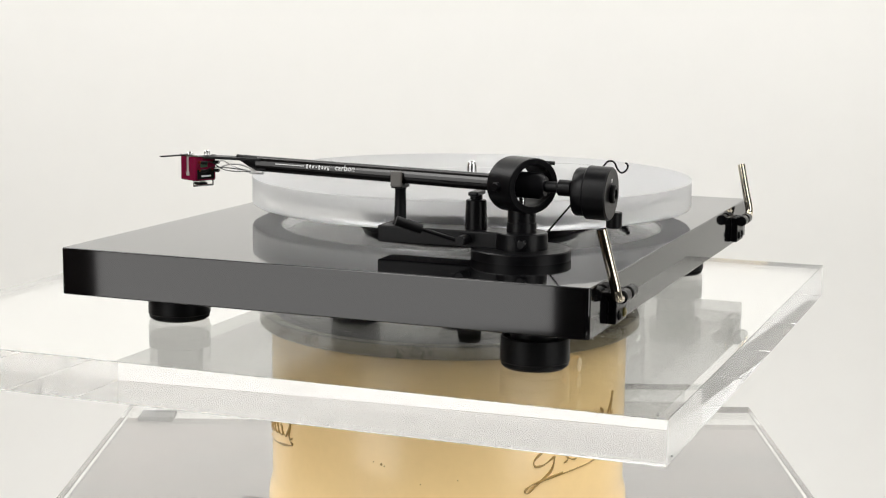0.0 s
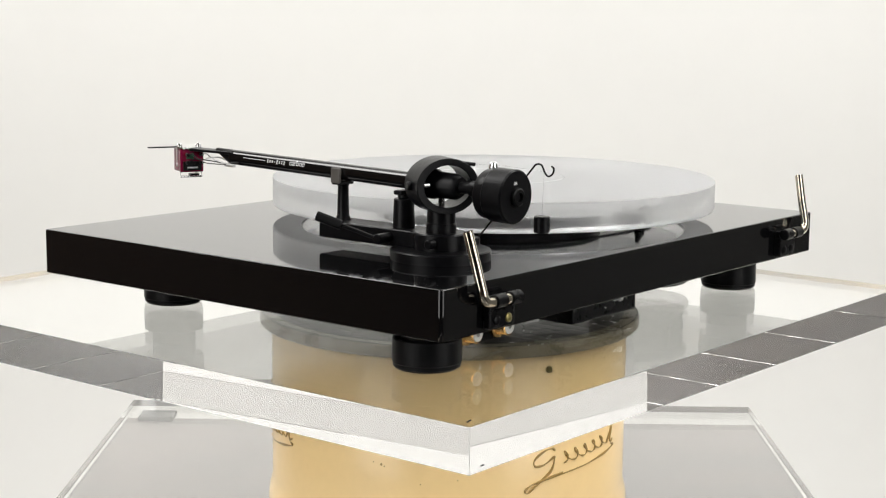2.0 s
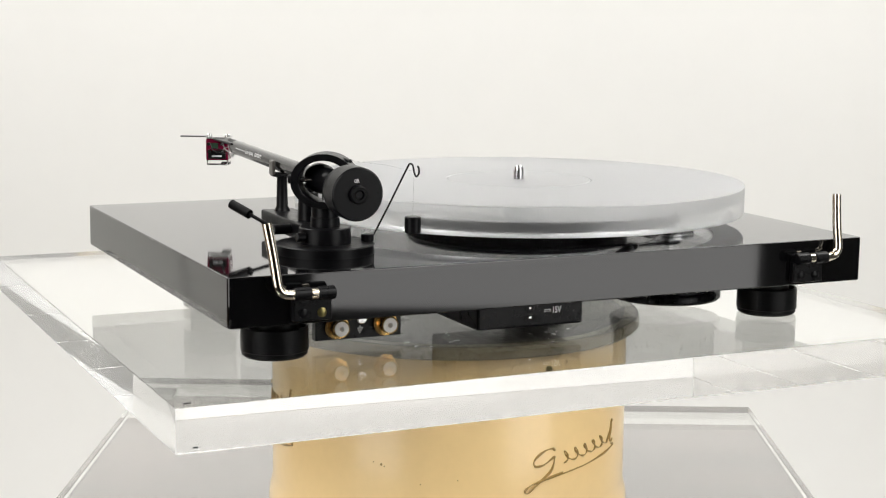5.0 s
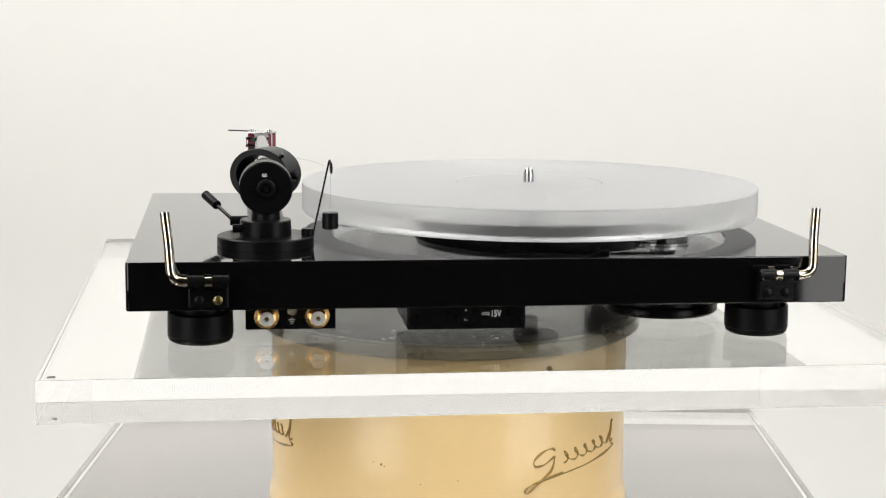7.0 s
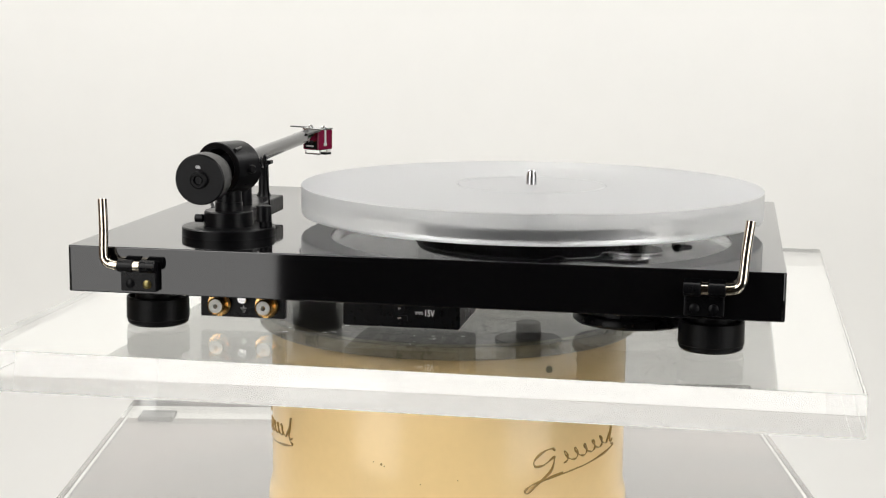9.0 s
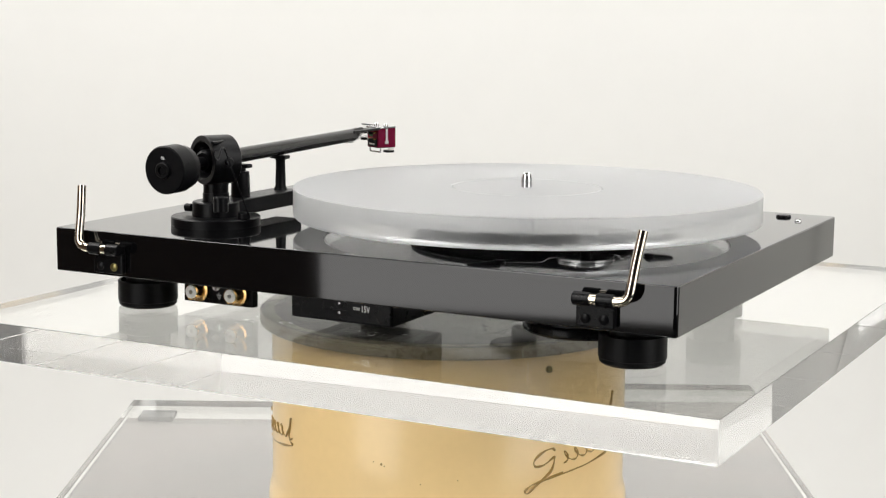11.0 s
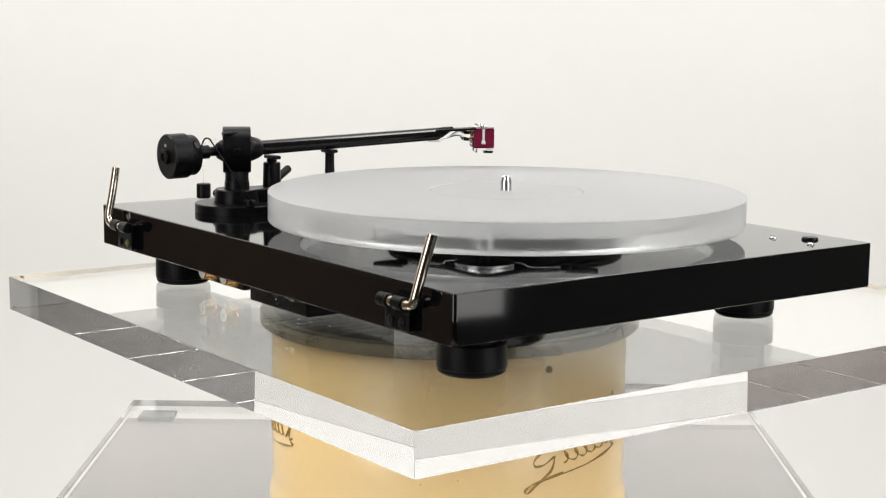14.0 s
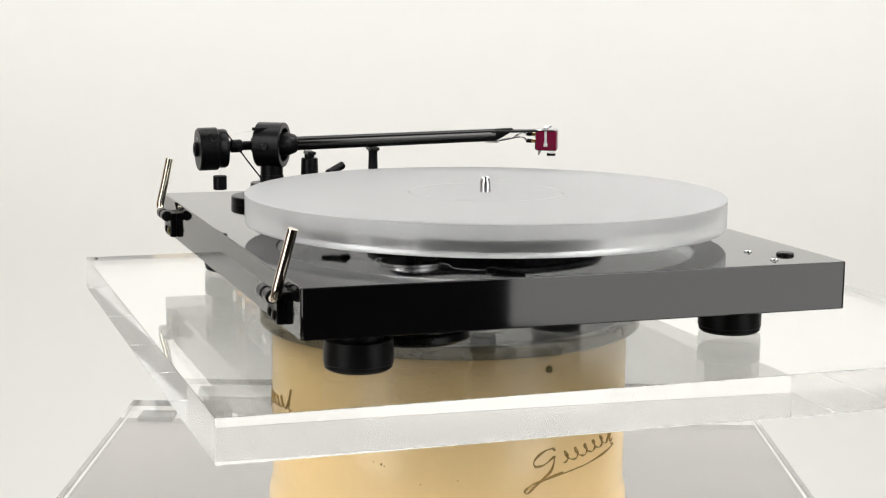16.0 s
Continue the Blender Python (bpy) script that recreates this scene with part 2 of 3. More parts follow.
def drum():
    h = SLAB - 0.0236 - TABLE
    d = empty("drum_pedestal", Matrix.Translation((0.0005, 0, TABLE)))
    prof = [(0, 0), (0.1195, 0), (0.1200, 0.001), (0.1200, 0.006), (0.1194, 0.011), (DRUM_R + 0.0005, 0.016), (DRUM_R, 0.020),
            (DRUM_R, h - 0.010), (DRUM_R - 0.0008, h - 0.0086), (DRUM_R - 0.003, h - 0.008), (0, h - 0.008)]
    part("body", bm_lathe(prof, n=128), CREAM, d)
    disc = part("top_disc", bm_lathe([(0.116, h - 0.008), (0.1245, h - 0.008), (0.1255, h - 0.007), (0.1255, h - 0.0012), (0.1248, h - 0.0003), (0.116, h - 0.0003)], n=128, closed=True), RIM, d, "beige translucent turning rim")
    part("plate", bm_lathe([(0, h - 0.008), (0.1158, h - 0.008), (0.1158, h - 0.0005), (0, h - 0.0005)], n=96), SCUFFED, disc, "dark grey scuffed plate")
    rng = random.Random(5)
    bm = bmesh.new()
    for k in range(170):
        r, a, w, g = 0.02 + 0.09 * math.sqrt(rng.random()), rng.uniform(0, 6.28), rng.uniform(0.0008, 0.006), rng.uniform(0, 3.14)
        c, u = Vector((r * math.cos(a), r * math.sin(a), h - 0.0004)), Vector((math.cos(g), math.sin(g), 0))
        v = Vector((-u.y, u.x, 0)) * rng.uniform(0.00008, 0.0003)
        bm.faces.new([bm.verts.new(q) for q in (c - u * w / 2, c - v, c + u * w / 2, c + v)])
    tagged(part("scuffs", bm, SCRATCH, disc, "fine pale scratches", smooth=0), kind="stuff")
    for deg, w in ((-14.0, 0.0045), (-10.0, 0.002), (4.0, 0.003), (33.0, 0.004)):
        a = radians(deg)
        bm = bm_box(-w / 2, w / 2, -0.0005, 0.0005, 0.0, 0.0002)
        bmesh.ops.transform(bm, matrix=Matrix.Rotation(a, 4, "Z") @ Matrix.Translation((0, -0.1205, h - 0.0003)), verts=bm.verts)
        part("mark", bm, SCORE, disc, "short dark score")
    part("score_line", bm_lathe([(0.1238, h - 0.0003), (0.1243, h - 0.0003), (0.1243, h - 0.0001), (0.1238, h - 0.0001)], n=128, closed=True), SCORE, disc, "thin dark score line")
    part("screw", bm_lathe(cyl(0.0022, -0.001, 0.0012), on_drum(31.0, h - 0.018), on_drum(31.0, 0), 16), BRASS, d)

    def swash(shift):
        # a plain flourish in place of the maker's mark
        z = lambda v: v + 0.187
        loop = [(37, -.1420), (31, -.1445), (27.2, -.1478), (24.6, -.1518), (23.6, -.1505), (25, -.1478), (29, -.1452), (45, -.1412), (56, -.1383), (62.3, -.1360), (63.2, -.1346), (61.8, -.1338)]
        wave = [(33.8, -.1272), (32.8, -.1256), (29.5, -.1272), (26.6, -.1318), (27.0, -.1355), (30, -.1352), (33.2, -.1316), (33.8, -.1322), (32.4, -.1400), (27.5, -.1470)]
        # a run of slanted coils, each one leaning on the last
        curl = []
        for k in range(5 * 8 + 1):
            g = 2 * math.pi * k / 8
            curl.append((36.6 + 4.2 * k / 8 + 1.35 * math.sin(g) + 0.9 * math.cos(g), -.1328 + 0.00085 * k / 8 - 0.0034 * math.cos(g)))
        tail = [curl[-1], (60.6, -.1262), (61.9, -.1195), (62.4, -.1188), (61.8, -.1225), (60.9, -.1300), (61.6, -.1322), (63.0, -.1310)]
        for pts, thick in ((loop, 0.00075), (wave, 0.0008), (curl, 0.0006), (tail, 0.00075)):
            line = smooth_line([on_drum(a + shift, z(v)) for a, v in pts], 6)
            radii = [thick * (0.78 + 0.32 * math.sin(0.55 * k)) for k in range(len(line))]
            part("flourish", bm_tube(line, radii, 6), INK, d, "thin brown-gold ink flourish")
    for deg, v, w in ((-20.0, -.1335, 0.0016), (-19.0, -.1345, 0.0009), (-22.5, -.1325, 0.0008), (3.0, -.1410, 0.0007), (-8.0, -.1440, 0.0008)):
        bm = bm_lathe(cyl(w / 2, -0.0002, 0.0001, 0.00005), on_drum(deg, v + 0.187), on_drum(deg, 0), 8)
        part("scuff", bm, INK, d, "tiny rusty scuff")
    swash(0.0)
    swash(-120.0)
    tagged(d, "cream enamelled display drum with brown-gold flourishes", "drum")


drum()


# ---------------------------------------------------------------- turning slab
def slab():
    s = empty("acrylic_slab", Matrix.Translation((0, 0, SLAB)))
    b = part("sheet", bm_box(-0.0437 - AX, 0.4563 - AX, -0.0527 - AY, 0.4473 - AY, -0.0236, 0.0, 0.0003), CLEAR, s)
    b.visible_shadow = False
    edged(b)
    rng = random.Random(11)
    marks = [(-0.036, -0.046, 0.0003, 0.0042, 0.2), (-0.034, -0.0530, -0.0205, 0.0026, 0.0)]
    for x, y, z, w, g in marks:
        bm = bm_box(-w / 2, w / 2, -0.00025, 0.00025, -0.0003, 0.0003)
        bmesh.ops.transform(bm, matrix=Matrix.Translation((x - AX, y - AY, z)) @ Matrix.Rotation(g, 4, "Z"), verts=bm.verts)
        part("chip", bm, RUBBER, s, "small dark chip")
    # fine pale scratches on the top face, under the player
    for k in range(16):
        x, y = (rng.uniform(0.198, 0.230), rng.uniform(0.015, 0.045)) if k < 9 else (rng.uniform(0.12, 0.155), rng.uniform(0.02, 0.06))
        w = rng.uniform(0.0008, 0.0035)
        bm = bm_box(-w / 2, w / 2, -0.00012, 0.00012, 0.0, 0.00012)
        bmesh.ops.transform(bm, matrix=Matrix.Translation((x - AX, y - AY, 0.0)) @ Matrix.Rotation(rng.uniform(-1.2, 1.2), 4, "Z"), verts=bm.verts)
        part("scratch", bm, PRINT, s, "fine pale scratch")
    tagged(s, "thick square clear acrylic slab with polished edges", "acrylic slab")
    return s


SLAB_OB = slab()


# ---------------------------------------------------------------- record player
def L(x, y, z):
    """Plan millimetres (z over the player's top face) to metres about the turning axis."""
    return Vector((x / 1000 - AX, y / 1000 - AY, z / 1000 + 0.053))


def box(x0, x1, y0, y1, z0, z1, bevel=0.3, seg=2, bm=None):
    a, b = L(x0, y0, z0), L(x1, y1, z1)
    return bm_box(a.x, b.x, a.y, b.y, a.z, b.z, bevel / 1000, seg, bm)


def lathe(prof, c, axis=(0, 0, 1), n=48, closed=False, bm=None):
    return bm_lathe([(r / 1000, h / 1000) for r, h in prof], L(*c), axis, n, closed, bm)


def tube(points, r, n=12, steps=0, bm=None):
    pts = [L(*p) for p in points]
    if steps:
        pts = smooth_line(pts, steps)
    return bm_tube(pts, [v / 1000 for v in r] if isinstance(r, list) else r / 1000, n, bm)


def mcyl(r, h0, h1, b=0.4):
    return cyl(r, h0, h1, b)


def writing(text, size, place, turned, parent, bold=0.00004):
    """White printed characters, lying flat on their thing."""
    cu = bpy.data.curves.new("marking", "FONT")
    cu.body, cu.size, cu.extrude, cu.offset = text, size, 0.00006, bold
    cu.materials.append(PRINT)
    ob = new("marking", cu)
    ob.parent = parent
    ob.matrix_local = Matrix.Translation(place) @ turned
    return ob


def player():
    p = empty("record_player", Matrix.Translation((0, 0, SLAB)))
    bm = bmesh.new()
    rings = []
    for d, z in ((0.8, -27.5), (0.25, -27.3), (0.0, -26.8), (0.0, -0.7), (0.25, -0.2), (0.8, 0.0)):
        ring = []
        for cx, cy, q in ((412.8, 317.8, 0), (2.2, 317.8, 1), (2.2, 2.2, 2), (412.8, 2.2, 3)):
            for k in range(7):
                g = math.pi / 2 * (q + k / 6)
                ring.append(bm.verts.new(L(cx + (2.2 - d) * math.cos(g), cy + (2.2 - d) * math.sin(g), z)))
        rings.append(ring)
    for lo, hi in zip(rings, rings[1:]):
        for k in range(28):
            bm.faces.new((lo[k], lo[(k + 1) % 28], hi[(k + 1) % 28], hi[k]))
    bm.faces.new(rings[0][::-1]), bm.faces.new(rings[-1])
    bm.normal_update()
    for f in bm.faces:
        f.smooth = f.calc_area() < 0.002
    part("plinth", bm, LACQUER, p, "gloss black lacquered plinth", smooth=50)
    for x, y in ((40, 42), (375, 42), (77, 287), (342, 287)):
        part("foot", lathe([(0, -27.5), (14.0, -27.5), (14.0, -38.5), (17.4, -38.5), (17.4, -35.8), (18.4, -35.6), (19.0, -36.2), (19.2, -49.0), (18.6, -49.4), (18.6, -51.4), (17.0, -52.8), (0, -52.8)], (x, y, 0)), RUBBER, p, "round black rubber damping foot")
    # platter with the recess that takes the sub-platter
    c = (254.4, 159.8, 0)
    prof = [(3.7, 26.0), (47.6, 26.0), (48.4, 25.6), (49.2, 26.0), (149.8, 26.0), (150.2, 25.6), (150.2, 8.6), (149.4, 7.6), (131, 7.6), (130, 8.4), (129, 15.0), (3.7, 15.0)]
    pl = part("platter", lathe(prof, c, n=160, closed=True), FROST, p, "thick frosted clear acrylic platter", smooth=25)
    for mat in (FROST_SIDE, HAZE):
        pl.data.materials.append(mat)
    for f in pl.data.polygons:
        r = math.hypot(f.center.x - L(*c).x, f.center.y - L(*c).y)
        if r > 0.1485 and abs(f.normal.z) < 0.95:
            f.material_index = 1
        elif r < 0.1305 and f.center.z < L(0, 0, 15.5).z:
            f.material_index = 2
    part("sub_platter", lathe([(0, 1.2), (20, 1.2), (20, 3.0), (72.5, 3.0), (74, 4.0), (74, 14.0), (73.4, 14.6), (0, 14.6)], c, n=96), RUBBER, p, "black sub-platter under the platter")
    part("spindle", lathe([(0, 14.7), (3.55, 14.7), (3.55, 31.5), (2.9, 34.6), (2.2, 35.3), (0, 35.4)], c, n=32), STEEL, p, "polished steel spindle")
    # motor and pulley below the platter
    m = (326.7, 87.3, 0)
    pul = part("pulley", lathe([(0, 3.0), (17.2, 3.0), (17.6, 3.4), (17.6, 4.6), (16.6, 5.2), (17.4, 5.9), (17.4, 6.8), (0, 6.8)], m), STEEL, p, "two-step aluminium drive pulley")
    part("shaft", lathe(mcyl(3, 0, 3.0), m, n=24), BLACK, pul)
    for bend, end in (((309, 73), (284, 60)), ((340, 105), (351, 128))):
        w = Vector((end[0] - bend[0], end[1] - bend[1], 0)).normalized()
        part("hook", tube([(bend[0] - 7 * w.x, bend[1] - 7 * w.y, 3.2), (*bend, 4.0), (bend[0] + 5 * w.x, bend[1] + 5 * w.y, 6.4), (*end, 6.6)], 0.38, 8, 4), STEEL, p, "bent steel wire hook")
        part("grommet", lathe(mcyl(3.4, 5.2, 9.0, 0.8), (*end, 0), n=24), RUBBER, p)
        part("suspension_band", tube([(*end, 8.0), (end[0] + 9 * w.x, end[1] + 9 * w.y, 8.6), (end[0] + 19 * w.x, end[1] + 19 * w.y, 9.6)], [2.6, 2.2, 1.4], 10), RUBBER, p, "black rubber motor suspension band")
    # flat belt round the sub-platter and the motor's pulley
    cc, mm, r1, r2 = Vector((c[0], c[1])), Vector((m[0], m[1])), 74.6, 8.0
    ax = (mm - cc).normalized()
    base, dist = math.atan2(ax.y, ax.x), (mm - cc).length
    half = math.acos((r1 - r2) / dist)
    ring = [cc + r1 * Vector((math.cos(base + half + k * (2 * math.pi - 2 * half) / 40), math.sin(base + half + k * (2 * math.pi - 2 * half) / 40))) for k in range(41)]
    ring += [mm + r2 * Vector((math.cos(base - half + k * 2 * half / 10), math.sin(base - half + k * 2 * half / 10))) for k in range(11)]
    part("belt", bm_tube([L(v.x, v.y, 10.5) for v in ring + ring[:1]], 0.0012, 8), RUBBER, p, "black rubber drive belt")
    part("pulley_crown", lathe(mcyl(7.2, 6.8, 13.0, 0.5), m, n=32), STEEL, pul)
    part("motor_cover", lathe([(0, -27.5), (33, -27.5), (33, -40.5), (35.6, -41), (36.2, -42), (36.2, -45.4), (34.6, -47), (0, -47)], m), BLACK_PLASTIC, p)
    part("bearing_housing", lathe([(0, -27.5), (22, -27.5), (22, -29.2), (8.5, -29.6), (8.2, -39.5), (7.4, -40.2), (0, -40.2)], c), RUBBER, p)
    # hinges with their bent rods
    for x, s in ((45.5, -1), (371.0, 1)):
        h = part("hinge", box(x - 11, x + 11, -4.6, -0.02, -25.2, -12.5, 0.8), BLACK_PLASTIC, p, "black dust-cover hinge with chromed rod")
        for a, b in ((-11.5, -2.0), (2.0, 11.5)):
            part("barrel", lathe(mcyl(3.7, x + a, x + b, 0.5), (0, -7.2, -9.8), (1, 0, 0), 24), BLACK_PLASTIC, h)
        part("bushing", lathe(mcyl(2.9, x - 2.0, x + 2.0, 0.2), (0, -7.2, -9.8), (1, 0, 0), 20), CHROME, h)
        part("web", box(x - 10.5, x + 10.5, -7.0, -0.02, -13.0, -8.0, 0.6), BLACK_PLASTIC, h)
        for a in (-5.2, 5.2):
            part("screw", lathe([(0, 0), (2.7, 0), (2.6, 0.7), (1.6, 1.3), (0, 1.4)], (x + a, -4.6, -20.8), (0, -1, 0), 20), BRASS if (s < 0 and a > 0) else BLACK, h)
        e = x + s * 21.0
        line = [(x + s * 11, -7.2, -9.8), (x + s * 13.5, -7.2, -9.8), (x + s * 17.2, -7.1, -8.9), (x + s * 19.6, -6.9, -6.4), (x + s * 20.5, -6.3, -2.5), (x + s * 21.6, -2.9, 11.0), (e + s * 2.6, 1.0, 27.6)]
        part("rod", tube(line, 2.75, 20, 5), CHROME, h, "bent chromed steel rod")
    # rear sockets
    rp = part("socket_panel", box(66, 119, 46, 52, -48.2, -27.4, 0.4), BLACK_PLASTIC, p, "black socket panel with gold phono sockets")
    for x in (78.3, 108.2):
        j = part("socket", lathe([(0, 0), (7.3, 0), (7.3, 2.0), (5.8, 2.4), (5.6, 4.0), (5.4, 4.0), (5.2, 9.0), (4.3, 9.4), (4.3, 4.0), (0, 4.0)], (x, 46, -40.2), (0, -1, 0), 32), GOLD, rp, "gold-plated phono socket")
        part("insulator", lathe([(1.5, 4.0), (1.5, 9.8), (4.1, 9.8), (4.2, 9.4), (4.2, 4.0)], (x, 46, -40.2), (0, -1, 0), 28, True), WHITE_PLASTIC, j)
    part("ground_screw", lathe([(0, 0), (3.1, 0), (3.1, 3.4), (2.6, 4.0), (0, 4.0)], (93.2, 46, -36.2), (0, -1, 0), 20), STEEL, rp)
    for w, z in ((3.8, -42.4), (2.6, -43.6), (1.4, -44.8)):
        part("earth_mark", box(93.2 - w / 2, 93.2 + w / 2, 45.86, 45.99, z - 0.2, z + 0.2, 0), PRINT, rp, smooth=0)
    part("earth_mark", box(93.0, 93.4, 45.86, 45.99, -42.3, -40.8, 0), PRINT, rp, smooth=0)
    # supply socket box
    su = part("supply_box", box(159.6, 230, 27.5, 92, -46.2, -27.4, 1.4), BLACK_PLASTIC, p, "black plastic supply socket box")
    part("jack", lathe([(1.2, -3), (1.2, 0.2), (3.0, 0.2), (3.2, 0.0), (3.2, -3)], (194, 27.5, -34.6), (0, -1, 0), 24, True), BLACK, su)
    part("jack_pin", lathe(mcyl(0.8, -3, 0.4, 0.2), (194, 27.5, -34.6), (0, -1, 0), 12), STEEL, su)
    part("slot", box(190, 199, 27.1, 27.6, -42.0, -38.6, 0.1), RUBBER, su)
    part("switch", box(193, 195, 26.9, 27.4, -40.8, -39.6, 0.1), STEEL, su)
    for k in range(3):
        part("dash", box(203.6 + 1.7 * k, 204.8 + 1.7 * k, 27.36, 27.49, -37.6, -37.15, 0), PRINT, su, smooth=0)
    part("dash", box(203.6, 208.2, 27.36, 27.49, -36.6, -36.15, 0), PRINT, su, smooth=0)
    writing("15V", 0.0054, L(208.8, 27.42, -38.6), pose(0, 0, 0, 90, 0, 0) @ Matrix.Diagonal((0.72, 1, 1, 1)), su, 0.00012)
    for k in range(6):
        part("vent", box(166 + 10 * k, 171 + 10 * k, 36, 84, -46.5, -46.1, 0.05), RUBBER, su)
    # power switch and screws on the top face
    part("power_button", lathe([(0, 0), (5.2, 0), (5.2, 0.9), (4.4, 1.7), (0, 1.9)], (384.9, 297.7, 0), n=32), BLACK_PLASTIC, p)
    for x, y in ((368.1, 282.7), (399.3, 281.9)):
        sc = part("top_screw", lathe([(0, -0.2), (2.4, -0.2), (2.4, 0.5), (1.6, 1.2), (0, 1.4)], (x, y, 0), n=20), STEEL, p)
        part("slot", box(x - 2, x + 2, y - 0.3, y + 0.3, 1.1, 1.5, 0), BLACK, sc, smooth=0)
    arm_base(p)
    tonearm(p)
    tagged(p, "gloss black record player with frosted acrylic platter and carbon tonearm", "record player")
    return p


def arm_base(p):
    b = part("arm_base", lathe([(0, 0), (28.7, 0), (28.7, 5.2), (28.0, 5.8), (0, 5.8)], (78.5, 64, 0), n=72), BLACK, p, "black round tonearm base")
    part("collar", lathe([(0, 5.6), (15.4, 5.6), (15.0, 14.6), (14.4, 15.2), (0, 15.2)], (78.5, 64, 0), n=56), BLACK, b)
    part("support_bar", box(68.5, 89.5, 66, 149, 5.0, 15.1, 1.0, 3), BLACK, b)
    part("post", lathe([(0, 15.2), (8.6, 15.2), (8.4, 20.5), (8.0, 20.7), (8.0, 29.0), (0, 29.0)], (78.7, 64, 0)), BLACK, b)
    part("set_screw", lathe(mcyl(2.6, 14.0, 19.5, 0.5), (78.5, 58, 10.4), (-1, 0, 0), 20), BLACK, b)
    lift = part("lift_post", lathe([(0, 15.0), (6.4, 15.0), (5.9, 31.5), (5.4, 32.0), (0, 32.0)], (78.7, 91.6, 0), n=32), BLACK, b)
    part("lift_rest", lathe(mcyl(3.6, 32.0, 35.0, 0.4), (78.7, 91.6, 0), n=24), BLACK, lift)
    part("lift_arm", box(72.5, 86.5, 88.6, 94.6, 34.4, 36.9, 0.8), BLACK, lift)
    r = part("rest_post", lathe([(0, 15.0), (5.0, 15.0), (3.6, 18.0), (3.2, 35.0), (3.8, 36.6), (0, 36.6)], (78.9, 138.9, 0), n=28), BLACK, b)
    part("rest_clip", box(72.3, 84.6, 135.4, 142.4, 36.4, 38.8, 0.7), BLACK, r)
    part("clip_side", box(71.6, 73.6, 135.4, 142.4, 37.4, 46.5, 0.6), GREY_PLASTIC, r, "grey plastic clip jaw")
    lv = part("cue_lever", tube([(68.8, 93.5, 10.2), (60.4, 94, 10.0), (57.5, 98.5, 11.6), (47.5, 117, 18.6)], 1.15, 10, 4), BLACK, b)
    part("grip", tube([(49.5, 113.4, 17.2), (42.4, 126.2, 22.2)], 2.9, 16), RUBBER, lv)
    part("pivot", lathe(mcyl(3.0, -2, 9, 0.4), (59.5, 93.8, 10.2), (1, 0, 0), 20), BLACK, lv)
    part("anti_skate_wire", tube([(106.6, 61, 5.6), (107.0, 59.5, 9.0), (110.4, 42, 31), (113.4, 27.0, 50.5), (114.0, 24.0, 53.8), (114.3, 20.6, 53.6), (114.4, 18.4, 49.6), (114.6, 16.2, 47.6), (114.7, 13.4, 49.0), (114.6, 12.4, 52.0), (114.4, 13.9, 53.6)], 0.55, 8, 6), BLACK, b)
    part("wire_socket", lathe(mcyl(3.9, 5.6, 10.0, 0.5), (103.4, 60, 0), n=20), BLACK, b)
    w = part("anti_skate_weight", lathe(mcyl(4.6, 15.3, 24.8, 0.5), (114.2, 19.6, 0), n=28), BLACK, b)
    part("thread", tube([(114.2, 19.6, 24.6), (114.4, 18.9, 50.2), (104, 36, 52.6), (88.0, 55.0, 54.0)], 0.04, 5), RUBBER, w)


